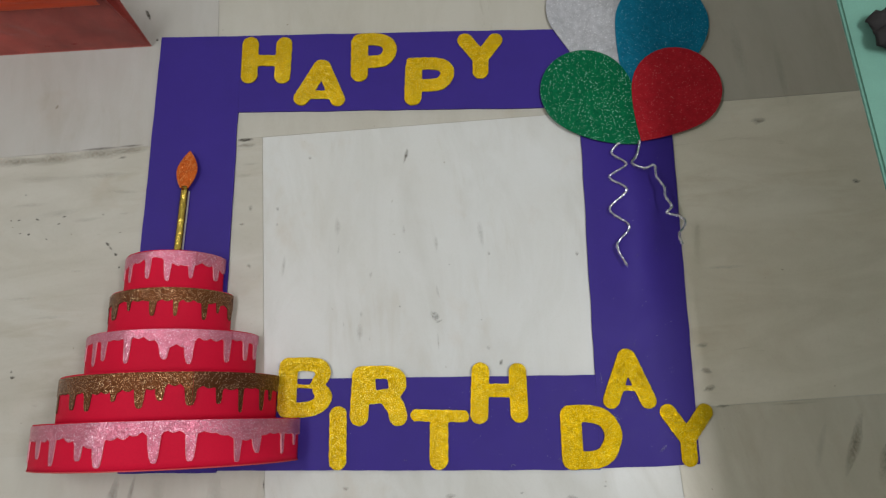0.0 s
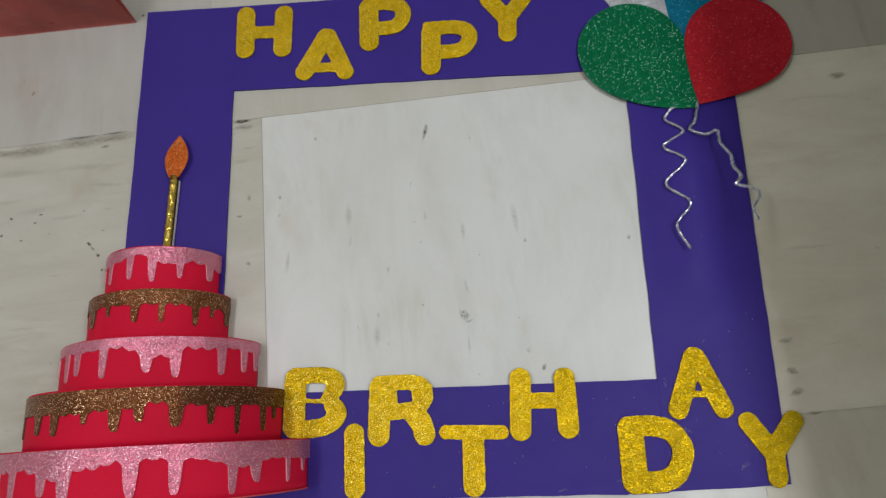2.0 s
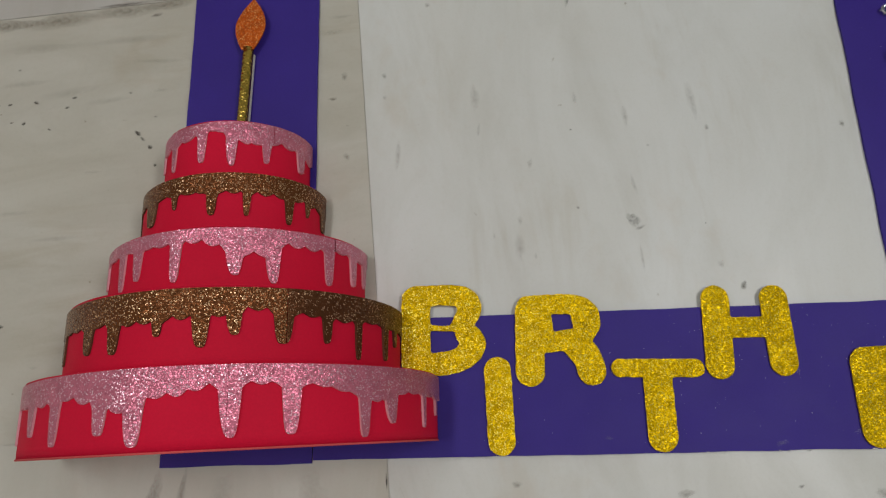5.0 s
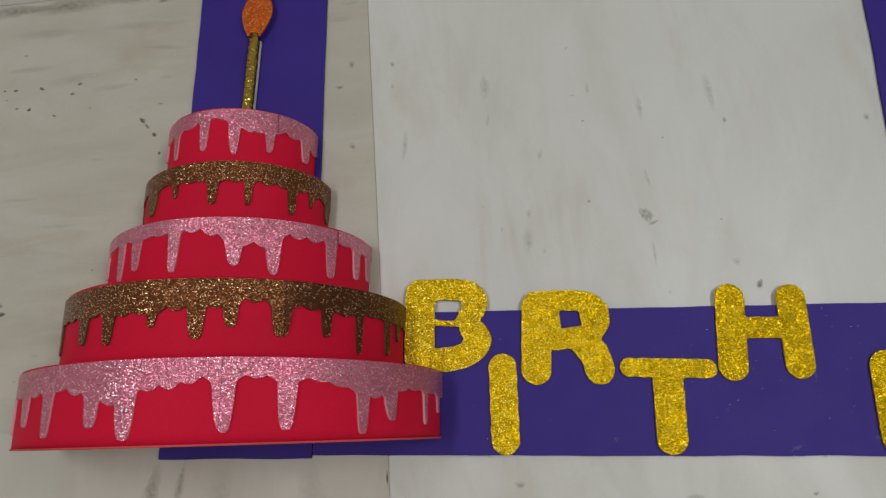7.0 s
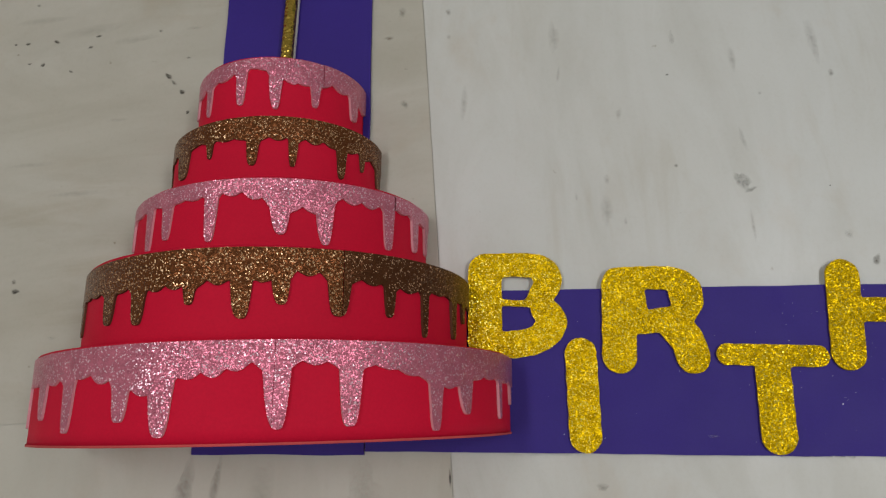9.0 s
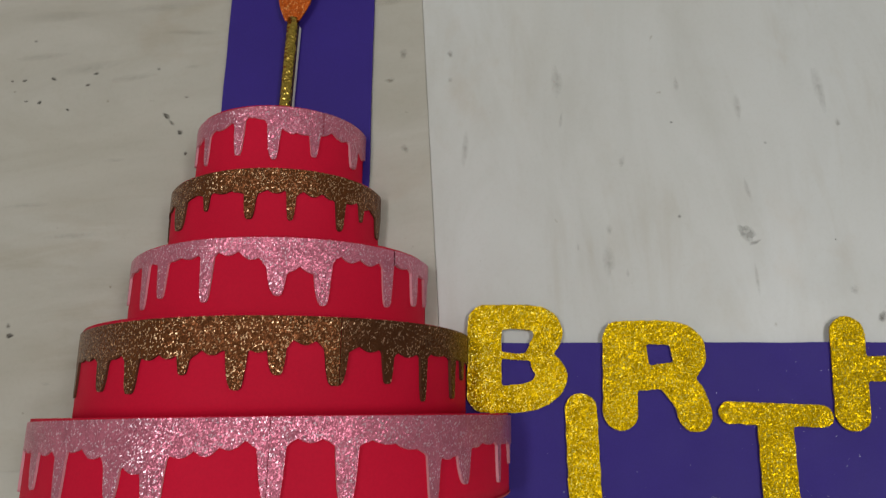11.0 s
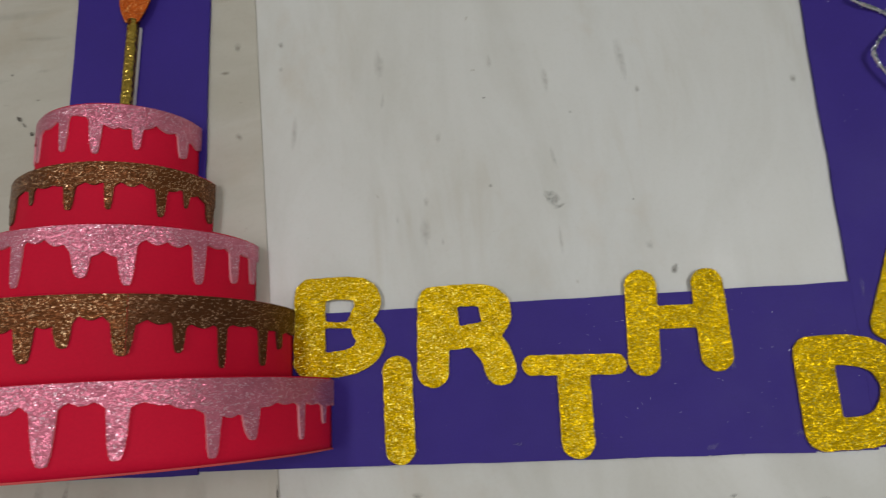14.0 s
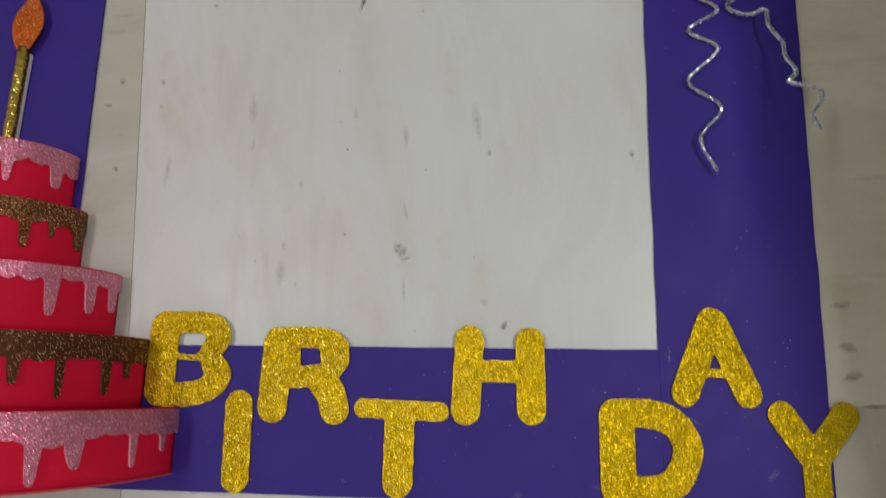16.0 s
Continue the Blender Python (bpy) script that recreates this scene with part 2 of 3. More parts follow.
def tube(points, r, sides=8, wobble=0.0):
    """A round wire through the points."""
    pts = [Vector(p) for p in points]
    fine = []
    for n in range(len(pts) - 1):
        a, b, c, d = pts[max(n - 1, 0)], pts[n], pts[n + 1], pts[min(n + 2, len(pts) - 1)]
        for s in range(7):
            t = s / 7
            fine.append(0.5 * ((2 * b) + (c - a) * t + (2 * a - 5 * b + 4 * c - d) * t * t + (3 * b - a - 3 * c + d) * t ** 3))
    fine.append(pts[-1])
    bm, rings = bmesh.new(), []
    for n, p in enumerate(fine):
        ahead = (fine[min(n + 1, len(fine) - 1)] - fine[max(n - 1, 0)]).normalized()
        side = ahead.cross(Vector((0, 0, 1))).normalized()
        up = side.cross(ahead)
        rr = r * (1 + wobble * (random.random() - 0.5))
        rings.append([bm.verts.new(p + rr * (math.cos(k * math.tau / sides) * side + math.sin(k * math.tau / sides) * up)) for k in range(sides)])
    for a, b in zip(rings, rings[1:]):
        for k in range(sides):
            bm.faces.new((a[k], a[(k + 1) % sides], b[(k + 1) % sides], b[k]))
    bm.faces.new(rings[0])
    bm.faces.new(rings[-1])
    return bm, fine


# ---- the room ----
ROOM = pose(0, 0, 0, 0, 0, YAW)
HALF, HIGH = 2.3, 2.7
floor = new("floor", finish(box(-HALF, -HALF, -0.06, HALF, HALF, -0.0012), "floor"))
floor.data.materials.append(GROUT)
floor.matrix_world = ROOM
tagged(floor, "worn white and beige marble tile floor with fine joints", "floor", kind="structure")
ceiling = thing("ceiling", box(-HALF, -HALF, HIGH, HALF, HALF, HIGH + 0.1), CEILING, "plain white painted ceiling", "ceiling", kind="structure", at=ROOM)
for tag, (x0, y0, x1, y1) in {"north": (-HALF - 0.15, HALF, HALF + 0.15, HALF + 0.15), "south": (-HALF - 0.15, -HALF - 0.15, HALF + 0.15, -HALF),
                              "east": (HALF, -HALF, HALF + 0.15, HALF), "west": (-HALF - 0.15, -HALF, -HALF, HALF)}.items():
    thing("wall_" + tag, box(x0, y0, -0.06, x1, y1, HIGH + 0.1), WALL, "plain cream painted room wall", "wall", kind="structure", at=ROOM)
for spot, half in ((TUBE, 0.24), (FAR_TUBE, 0.16)):
    lamp = root("tube_lamp", pose(*spot, 0, 0, YAW), "white tube lamp fixed under the ceiling", "lamp", "ceiling lamps")
    part("housing", box(-half, -0.64, 0.01, half, 0.64, 0.078, 0.004), CEILING, lamp, "white metal lamp housing")

# ---- the purple photo frame ----
X0, Y0, Y1 = -0.5913, -0.279, 0.6185
IX0, IX1, IY0, IY1 = -0.4125, 0.2948, -0.1100, 0.4385
THICK = 0.0045


def ease(a, b, v):
    t = min(1.0, max(0.0, (v - a) / (b - a)))
    return t * t * (3 - 2 * t)


def bow(x, y):
    """How far the foam's right bar has bowed up off the floor: a long low ridge between the balloons and the corner."""
    run = ease(-0.062, 0.08, y) * (1 - ease(0.25, 0.37, y))
    ridge = 0.378 + 0.02 * (y - 0.1)
    across = ease(0.296, ridge, x) * (1 - ease(ridge, 0.474, x))
    return 0.022 * run * across


photo_frame = root("photo_frame", pose(0, 0, 0), "large purple craft-foam photo frame lying on the marble floor", "photo frame")


def panel(name, corners, label=""):
    """A sheet between four corners (anticlockwise), cut by hand: its rim wavers by a millimetre."""
    a, b, c, d = [Vector((*p, 0)) for p in corners]
    bm = bmesh.new()
    nu = max(2, int((b - a).length / 0.009))
    nv = max(2, int((d - a).length / 0.012))
    def spot(u, v, top):
        p = (a * (1 - u) + b * u) * (1 - v) + (d * (1 - u) + c * u) * v
        rim = u in (0, 1) or v in (0, 1)
        if rim:
            p = p + Vector((noise.noise(p * 19) * 0.0012, noise.noise(p * 19 + Vector((5, 3, 1))) * 0.0012, 0))
        lift = bow(p.x, p.y) if name == "right_bar" else 0.0
        p.z = lift + ((THICK + 0.0008 * noise.noise(p * 6)) if top else 0.0004)
        return p
    grid = [[bm.verts.new(spot(i / nu, j / nv, True)) for j in range(nv + 1)] for i in range(nu + 1)]
    for i in range(nu):
        for j in range(nv):
            bm.faces.new((grid[i][j], grid[i + 1][j], grid[i + 1][j + 1], grid[i][j + 1]))
    ring = [grid[i][0] for i in range(nu)] + [grid[nu][j] for j in range(nv)] + [grid[i][nv] for i in range(nu, 0, -1)] + [grid[0][j] for j in range(nv, 0, -1)]
    low = [bm.verts.new((v.co.x, v.co.y, max(0.0004, v.co.z - THICK))) for v in ring]
    for n in range(len(ring)):
        m = (n + 1) % len(ring)
        bm.faces.new((ring[m], ring[n], low[n], low[m]))
    ob = part(name, bm, PURPLE, photo_frame, label, smooth=True)
    ob.data.set_sharp_from_angle(angle=radians(35))
    return ob


def left_edge(y):
    return -0.409 + (IX0 - 0.0022 + 0.409) * (y - Y0) / (Y1 - Y0)


panel("left_bar", [(X0, Y0 - 0.0018), (-0.409, Y0 - 0.0012), (IX0 - 0.0022, Y1), (X0, Y1 + 0.0018)])
panel("right_bar", [(IX1 - 0.0015, Y0 - 0.001), (0.4725, Y0 + 0.005), (0.4860, Y1 - 0.006), (IX1 + 0.004, Y1 - 0.004)])
panel("top_bar", [(left_edge(IY1) + 0.0002, IY1 + 0.0015), (IX1 + 0.002, IY1 - 0.006), (IX1 + 0.003, Y1 - 0.004), (left_edge(Y1) + 0.0002, Y1 + 0.0005)])
panel("bottom_bar", [(-0.4078, Y0 + 0.0022), (IX1 - 0.0017, Y0 - 0.0030), (IX1 - 0.0017 + 0.0055 * (IY0 - Y0) / (Y1 - Y0), IY0 - 0.0025), (-0.4078, IY0 - 0.0025)])

# ---- gold letters ----
# letter: place on the frame, then strokes: half width in mm and the points it runs through, in mm
LETTERS = [
    ("H", (-0.358, 0.557), [(17.6, [(-37, 39), (-36, -35)]), (17.1, [(36, 37), (35, -38)]), (12.8, [(-32, 1), (35, -2)])]),
    ("A", (-0.240, 0.492), [(16.9, [(-1, 46), (-40, -25)]), (15.6, [(4, 46), (36, -30)]), (9.5, [(-22, -18), (23, -19)])]),
    ("P", (-0.131, 0.572), [(18.2, [(-29, 21), (-28, -52)]), (13.9, [(-29, 28), (6, 28), (30, 19), (36, -1), (22, -22), (-11, -25)])]),
    ("P", (-0.020, 0.517), [(17.9, [(-24, 15), (-26, -55)]), (13.7, [(-21, 23), (21, 22), (42, 13), (46, -5), (30, -25), (-5, -28)]), (8.4, [(-31, 29), (-30, 13)])]),
    ("Y", (0.097, 0.558), [(16.2, [(-32, 34), (0, -10)]), (15.6, [(32, 33), (0, -10)]), (16.6, [(0, -10), (-1, -40)])]),
    ("B", (-0.245, -0.128), [(17.8, [(-37, 37), (-38, -37)]), (12.6, [(-37, 42), (6, 42), (26, 36), (30, 22), (21, 9)]), (3.4, [(-19, 2), (11, 0)]), (6.5, [(12, 4), (25, 2)]), (5.0, [(17, 30), (20, 18)]), (5.0, [(15, -28), (22, -14)]), (13.6, [(-38, -42), (1, -41), (25, -32), (33, -18), (24, -6)])]),
    ("I", (-0.1855, -0.221), [(16.0, [(0, 41), (1, -41)])]),
    ("R", (-0.1045, -0.139), [(17.3, [(-39, 29), (-42, -44)]), (12.0, [(-41, 36), (10, 36), (29, 28), (32, 13), (20, -4), (-20, -10)]), (5.0, [(-18, 25), (-16, 3)]), (16.6, [(28, 22), (29, 12)]), (16.3, [(15, -14), (26, -28), (31, -46)])]),
    ("T", (0.003, -0.204), [(10.8, [(-43, 22), (44, 19)]), (17.0, [(-1, 8), (-2, -58)])]),
    ("H", (0.1125, -0.1425), [(16.6, [(-32, 39), (-36, -40)]), (16.4, [(37, 37), (38, -39)]), (12.3, [(-36, 4), (33, 3)])]),
    ("D", (0.278, -0.224), [(19.4, [(-34, 35), (-34, -38)]), (15.2, [(-37, 41), (0, 41), (27, 32), (41, 10), (40, -7), (28, -30), (6, -40), (-36, -41)])]),
    ("A", (0.3545, -0.1265), [(15.3, [(-2, 46), (-34, -33)]), (15.0, [(2, 45), (34, -34)]), (4.8, [(-22, -11), (23, -12)])]),
    ("Y", (0.453, -0.217), [(14.7, [(-31, 35), (-3, -7)]), (14.7, [(36, 35), (3, -8)]), (14.4, [(1, -8), (1, -47)])]),
]


def rounded(pts):
    """The same run of points, bent smoothly."""
    if len(pts) < 3:
        return pts
    out = []
    p = [np.array(q, float) for q in pts]
    for n in range(len(p) - 1):
        a, b, c, d = p[max(n - 1, 0)], p[n], p[n + 1], p[min(n + 2, len(p) - 1)]
        for k in range(4):
            t = k / 4
            out.append(0.5 * (2 * b + (c - a) * t + (2 * a - 5 * b + 4 * c - d) * t * t + (3 * b - a - 3 * c + d) * t ** 3))
    return out + [p[-1]]


def letter(char, at, strokes):
    def field(p):
        d = np.full(p.shape[:-1], 9.0)
        for r, pts in strokes:
            pts = rounded(pts)
            for a, b in zip(pts, pts[1:]):
                e = capsule(p * 1000, a, b, r)
                k = 2.0
                h = np.clip(0.5 + 0.5 * (d - e) / k, 0, 1)
                d = d * (1 - h) + e * h - k * h * (1 - h)
        return d + 0.35 * np.sin(p[..., 0] * 310 + at[0] * 50) * np.sin(p[..., 1] * 270 + at[1] * 70)
    lift = 0.0002 * (len(strokes) % 3)
    row = "upper" if at[1] > 0.2 else "lower"
    return thing("foam_letter", flat_cut(field, (-0.072, -0.082), (0.072, 0.082), 0.002, 0.0020), GOLD,
                 "gold glitter foam letter " + char + " on the " + row + " bar", "letter", "gold letters", at=pose(*at, THICK + 0.0010 + lift))


for entry in LETTERS:
    letter(*entry)

# ---- balloons and their curled strings ----
def balloon(name, colour, c, r, tip, z, material, full=1.25):
    c, tip = np.array(c), np.array(tip)
    def field(p):
        q, ab = p + c, tip - c
        d = np.full(p.shape[:-1], 9.0)
        for n in range(31):
            s = n / 30
            d = np.minimum(d, np.linalg.norm(q - c - s * ab, axis=-1) - (r * (1 - s ** full) + 0.002 * s))
        return d
    ob = thing(name, flat_cut(field, (-0.12, -0.2), (0.17, 0.12), 0.004, 0.002), material,
               colour + " foam balloon cut-out overlapping the frame's corner", "balloon", "balloon cluster", at=pose(*c, z))
    return ob


balloon("balloon", "silver-white glitter", (0.336, 0.661), 0.096, (0.405, 0.38), THICK + 0.0012, SILVER, 1.05)
balloon("balloon", "teal blue", (0.483, 0.624), 0.098, (0.412, 0.38), THICK + 0.0034, TEAL)
balloon("balloon", "green glitter", (0.3125, 0.465), 0.094, (0.411, 0.347), THICK + 0.0056, GREEN, 1.32)
balloon("balloon", "deep red", (0.4985, 0.467), 0.0915, (0.418, 0.352), THICK + 0.0078, BALLOON_RED, 1.12)
CURL_A = [(0.370, 0.346), (0.354, 0.324), (0.380, 0.298), (0.345, 0.272), (0.375, 0.242), (0.340, 0.204), (0.374, 0.168), (0.348, 0.130), (0.362, 0.089)]
CURL_B = [(0.412, 0.349), (0.404, 0.320), (0.391, 0.300), (0.412, 0.286), (0.431, 0.289), (0.431, 0.264), (0.442, 0.240), (0.441, 0.219), (0.449, 0.197), (0.437, 0.182), (0.455, 0.174), (0.464, 0.163), (0.460, 0.150), (0.447, 0.132), (0.449, 0.112)]


def tinsel(points, heights, rise, label):
    pts = [(x, y, max(heights[0] + (heights[1] - heights[0]) * (n / (len(points) - 1)) ** rise, THICK + 0.004 + bow(x, y))) for n, (x, y) in enumerate(points)]
    bm, fine = tube(pts, 0.0019, 6, 0.6)
    string = root("balloon_string", pose(0, 0, 0), label, "string", "balloon strings")
    part("wire", bm, SILVER_FOIL, string)
    fur = bmesh.new()
    for n, q in enumerate(fine[:-1]):
        for k in range(20):
            p = q.lerp(fine[n + 1], random.random())
            w = Vector((random.gauss(0, 1), random.gauss(0, 1), random.gauss(0, 0.8))).normalized()
            s = w.orthogonal().normalized() * 0.0005
            tipp = p + w * random.uniform(0.0022, 0.0036)
            fur.faces.new([fur.verts.new(p + s), fur.verts.new(p - s), fur.verts.new(tipp - s * 0.6), fur.verts.new(tipp + s * 0.6)])
    tagged(part("tinsel_fringe", fur, SILVER_FOIL, string), kind="stuff")


tinsel(CURL_A, (0.016, 0.036), 2.0, "silver tinsel wire curled under the green balloon")
tinsel(CURL_B, (0.016, 0.099), 1.15, "silver tinsel wire curled under the red balloon")

# ---- the five-tier cake ----
# tier: middle x, half width, depth, upper rim y, lower rim y, slope, drips (along, tip m, half width), icing depth
TIERS = [
    (-0.5107, 0.0936, 0.0996, 0.1184, 0.0400, 0.0385, "pink", 0.743,
     [(0.06, 0.050, 0.02), (0.18, 0.045, 0.02), (0.302, 0.055, 0.0143), (0.451, 0.053, 0.0176), (0.576, 0.059, 0.017, 0.5), (0.714, 0.052, 0.016), (0.893, 0.050, 0.0230)],
     [(0, 0.024), (0.361, 0.022), (0.504, 0.014), (0.638, 0.031), (0.79, 0.022), (1, 0.03)]),
    (-0.5115, 0.1146, 0.1135, 0.0456, -0.0390, 0.039, "brown", 2.0,
     [(0.10, 0.05, 0.02), (0.279, 0.052, 0.0300), (0.394, 0.040, 0.0093), (0.524, 0.052, 0.0156), (0.633, 0.053, 0.0117), (0.777, 0.058, 0.0147), (0.859, 0.043, 0.0092), (0.967, 0.052, 0.022)],
     [(0, 0.024), (0.332, 0.023), (0.45, 0.025), (0.566, 0.025), (0.685, 0.025), (0.829, 0.025), (1, 0.03)]),
    (-0.4993, 0.1555, 0.1580, -0.0348, -0.1150, 0.0368, "pink", 0.826,
     [(0.08, 0.05, 0.015), (0.19, 0.045, 0.012), (0.299, 0.057, 0.0120), (0.357, 0.050, 0.0123), (0.459, 0.058, 0.0117), (0.589, 0.054, 0.0125, 0.6), (0.67, 0.062, 0.0122, 0.5), (0.809, 0.058, 0.0133), (0.901, 0.052, 0.0131), (0.971, 0.048, 0.0126)],
     [(0, 0.02), (0.304, 0.017), (0.4, 0.018), (0.513, 0.016), (0.60, 0.030), (0.65, 0.030), (0.69, 0.018), (0.767, 0.020), (0.832, 0.017), (0.95, 0.02), (1, 0.022)]),
    (-0.4922, 0.1917, 0.2118, -0.1108, -0.1920, 0.0234, "brown", 0.676,
     [(0.12, 0.05, 0.012), (0.23, 0.06, 0.010), (0.337, 0.057, 0.0122), (0.398, 0.060, 0.0108), (0.476, 0.047, 0.0074), (0.546, 0.059, 0.0108, 0.35), (0.596, 0.048, 0.0095, 0.4), (0.671, 0.056, 0.0142), (0.747, 0.054, 0.0082), (0.814, 0.068, 0.0065), (0.895, 0.065, 0.0086), (0.94, 0.047, 0.0074)],
     [(0, 0.03), (0.359, 0.031), (0.432, 0.033), (0.507, 0.030), (0.573, 0.028), (0.622, 0.022), (0.709, 0.027), (0.781, 0.031), (0.848, 0.028), (1, 0.03)]),
    (-0.4880, 0.2307, 0.2415, -0.1885, -0.2622, 0.0187, "pink", 0.585,
     [(0.09, 0.05, 0.009), (0.2, 0.06, 0.009), (0.287, 0.054, 0.0085, 0.5), (0.348, 0.064, 0.0088), (0.426, 0.057, 0.0091), (0.474, 0.068, 0.0102, 0.3), (0.590, 0.064, 0.0098, 0.55), (0.661, 0.063, 0.0106), (0.763, 0.068, 0.0079), (0.814, 0.056, 0.0078, 0.8), (0.899, 0.060, 0.0055), (0.96, 0.047, 0.0055)],
     [(0, 0.026), (0.316, 0.026), (0.373, 0.022), (0.455, 0.037), (0.496, 0.026), (0.529, 0.025), (0.56, 0.019), (0.617, 0.018), (0.698, 0.021), (0.728, 0.026), (0.785, 0.036), (0.847, 0.026), (1, 0.028)]),
]
cake = root("foam_cake", pose(0, 0, 0), "five-tier red half-round foam cake with glitter icing on the frame", "cake decoration")


def tier(n, xc, r, h, top, low, slope, icing, seam, drips, base):
    r, h = r - 0.0016, h - 0.0016

    def place(u, y, out):
        th = math.pi * (1 - u)
        bulge = 1 + 0.006 * math.sin(7 * u + 2 * n) * math.sin(math.pi * u)
        x, z = (r + out) * math.cos(th) * bulge, (h + out) * math.sin(th) * bulge
        return Vector((xc + x, y + slope * x, THICK + 0.0015 + max(z, 0.0)))
    cols, ring = 72, bmesh.new()
    body = []
    for i in range(cols + 1):
        u = i / cols
        ys = [low + (top - low) * k / 6 for k in range(7)]
        body.append([[ring.verts.new(place(u, y, o)) for y in ys] for o in (-0.0025, 0.0)])
    for a, b in zip(body, body[1:]):
        for o in (0, 1):
            for k in range(6):
                ring.faces.new((a[o][k], b[o][k], b[o][k + 1], a[o][k + 1]))
        for k in (0, 6):
            ring.faces.new((a[0][k], b[0][k], b[1][k], a[1][k]))
    for end in (body[0], body[-1]):
        for k in range(6):
            ring.faces.new((end[0][k], end[1][k], end[1][k + 1], end[0][k + 1]))
    band = part("tier", ring, RED, cake, "red foam band bent into a half round", smooth=True)
    edge = bmesh.new()
    lips = [[edge.verts.new(place(i / cols, low - 0.0003 - dy, o)) for o, dy in ((-0.0022, 0.0), (0.0011, 0.0006), (0.0011, -0.0012))] for i in range(cols + 1)]
    for a, b in zip(lips, lips[1:]):
        for k in (0, 1):
            edge.faces.new((a[k], b[k], b[k + 1], a[k + 1]))
    part("cut_edge", edge, RED_EDGE, band, "pale cut edge of the red foam", smooth=True)
    lid = bmesh.new()
    for y in (top - 0.006, top - 0.009):
        arc = [lid.verts.new(place(i / 48, y, -0.003)) for i in range(49)]
        lid.faces.new(arc)
    lid.verts.ensure_lookup_table()
    for i in range(48):
        lid.faces.new((lid.verts[i], lid.verts[i + 1], lid.verts[i + 50], lid.verts[i + 49]))
    part("lid", lid, RED, band)
    # icing: a strip under the upper rim, its lower edge in scallops and drips
    us, bs = [b[0] for b in base], [b[1] for b in base]
    length = math.pi * (r + h) / 2
    rng = random.Random(40 + n)
    phase = rng.random() * 6

    def depth(u):
        v = float(np.interp(u, us, bs)) + (0.0035 + 0.0015 * math.sin(9 * u + n)) * abs(math.sin(u * length / 0.0195 * math.pi + phase + 0.8 * math.sin(11 * u))) - 0.0022
        for at, tip, w, *flank in drips:
            slant = flank[0] if flank and u < at else 0.0
            s = abs(u - at) / (w * (1.12 + slant))
            if s < 1:
                v = max(v, v + (tip - v) * (1 - s ** (4 - 2.4 * min(1, slant))) ** 0.8)
            elif s < 1.6:
                v += 0.0025 * (1 - (s - 1) / 0.6) ** 2
        return v

    cuts = [0.0] + ([seam] if seam < 1 else []) + [1.0]
    for k in range(len(cuts) - 1):
        u0, u1 = cuts[k], cuts[k + 1] - (0.0006 if cuts[k + 1] < 1 else 0)
        count = int((u1 - u0) * length / 0.0012)
        ice = bmesh.new()
        rows = []
        lift = 0.0009 + 0.0007 * k
        for i in range(count + 1):
            u = u0 + (u1 - u0) * i / count
            d = depth(u)
            # the slack edge of the strip stands a little off the band
            rim = 0.0008 + 0.0042 * max(0.0, 0.45 - u) + 0.0016 * (0.5 + 0.5 * math.sin(5 * u + 2 * n))
            line = [ice.verts.new(place(u, top - rim - (d - rim) * m / 5, lift + 0.0012)) for m in range(6)]
            line.append(ice.verts.new(place(u, top - d, 0.0001)))
            line.insert(0, ice.verts.new(place(u, top - rim, 0.0001)))
            rows.append(line)
        for a, b in zip(rows, rows[1:]):
            for m in range(7):
                ice.faces.new((a[m], b[m], b[m + 1], a[m + 1])).material_index = 1 if m in (0, 6) else 0
        if icing == "pink":
            strip = part("icing", ice, PINK, band, "pink glitter foam icing with drips")
            strip.data.materials.append(PINK_EDGE)
        else:
            strip = part("icing", ice, BROWN_DIM if k else BROWN, band, "brown glitter foam icing with drips")
            strip.data.materials.append(BROWN_EDGE)


for n, spec in enumerate(TIERS):
    tier(n, *spec)

# ---- candle ----
candle = root("candle", pose(-0.512, 0.118, THICK + 0.0085), "rolled gold foil candle with an orange glitter flame", "candle")
bm = bmesh.new()
rings = []
for i in range(15):
    y = 0.155 * i / 14
    x = 0.0015 + 0.0045 * i / 14
    rings.append([bm.verts.new((x - 0.002 + 0.0075 * math.cos(k * math.tau / 20), y, 0.0075 * math.sin(k * math.tau / 20))) for k in range(20)])
for a, b in zip(rings, rings[1:]):
    for k in range(20):
        bm.faces.new((a[k], a[(k + 1) % 20], b[(k + 1) % 20], b[k]))
for rg in (rings[0], rings[-1]):
    bm.faces.new(rg)
part("stick", bm, GOLD_FOIL, candle, "embossed gold foil tube", smooth=True)
bm = box(0.0062, 0.0, -0.0080, 0.0074, 0.148, -0.0040)
bmesh.ops.transform(bm, matrix=Matrix.Rotation(-0.028, 4, "Z"), verts=bm.verts)
part("paper_seam", bm, WHITE_PAPER, candle, "white paper edge of the rolled foil")


def flame(p):
    # a leaf: narrow foot, round belly, tip bent to one side
    x, y = p[..., 0], p[..., 1]
    s = np.clip((y + 0.034) / 0.080, 0, 1)
    half = 0.0088 + 0.0122 * np.sin(np.clip(s / 0.46, 0, 1) * math.pi / 2)
    half = np.where(s > 0.46, 0.0210 * (1 - np.clip((s - 0.46) / 0.54, 0, 1) ** 1.75), half)
    mid = 0.0006 + 0.0062 * s
    return np.maximum((np.abs(x - mid) - half) * 0.85, np.abs(y - 0.006) - 0.040)


fl = part("flame", flat_cut(flame, (-0.03, -0.045), (0.035, 0.055), 0.0012, 0.002), ORANGE, candle, "orange glitter foam flame")
fl.location = (0.003, 0.186, 0.002)

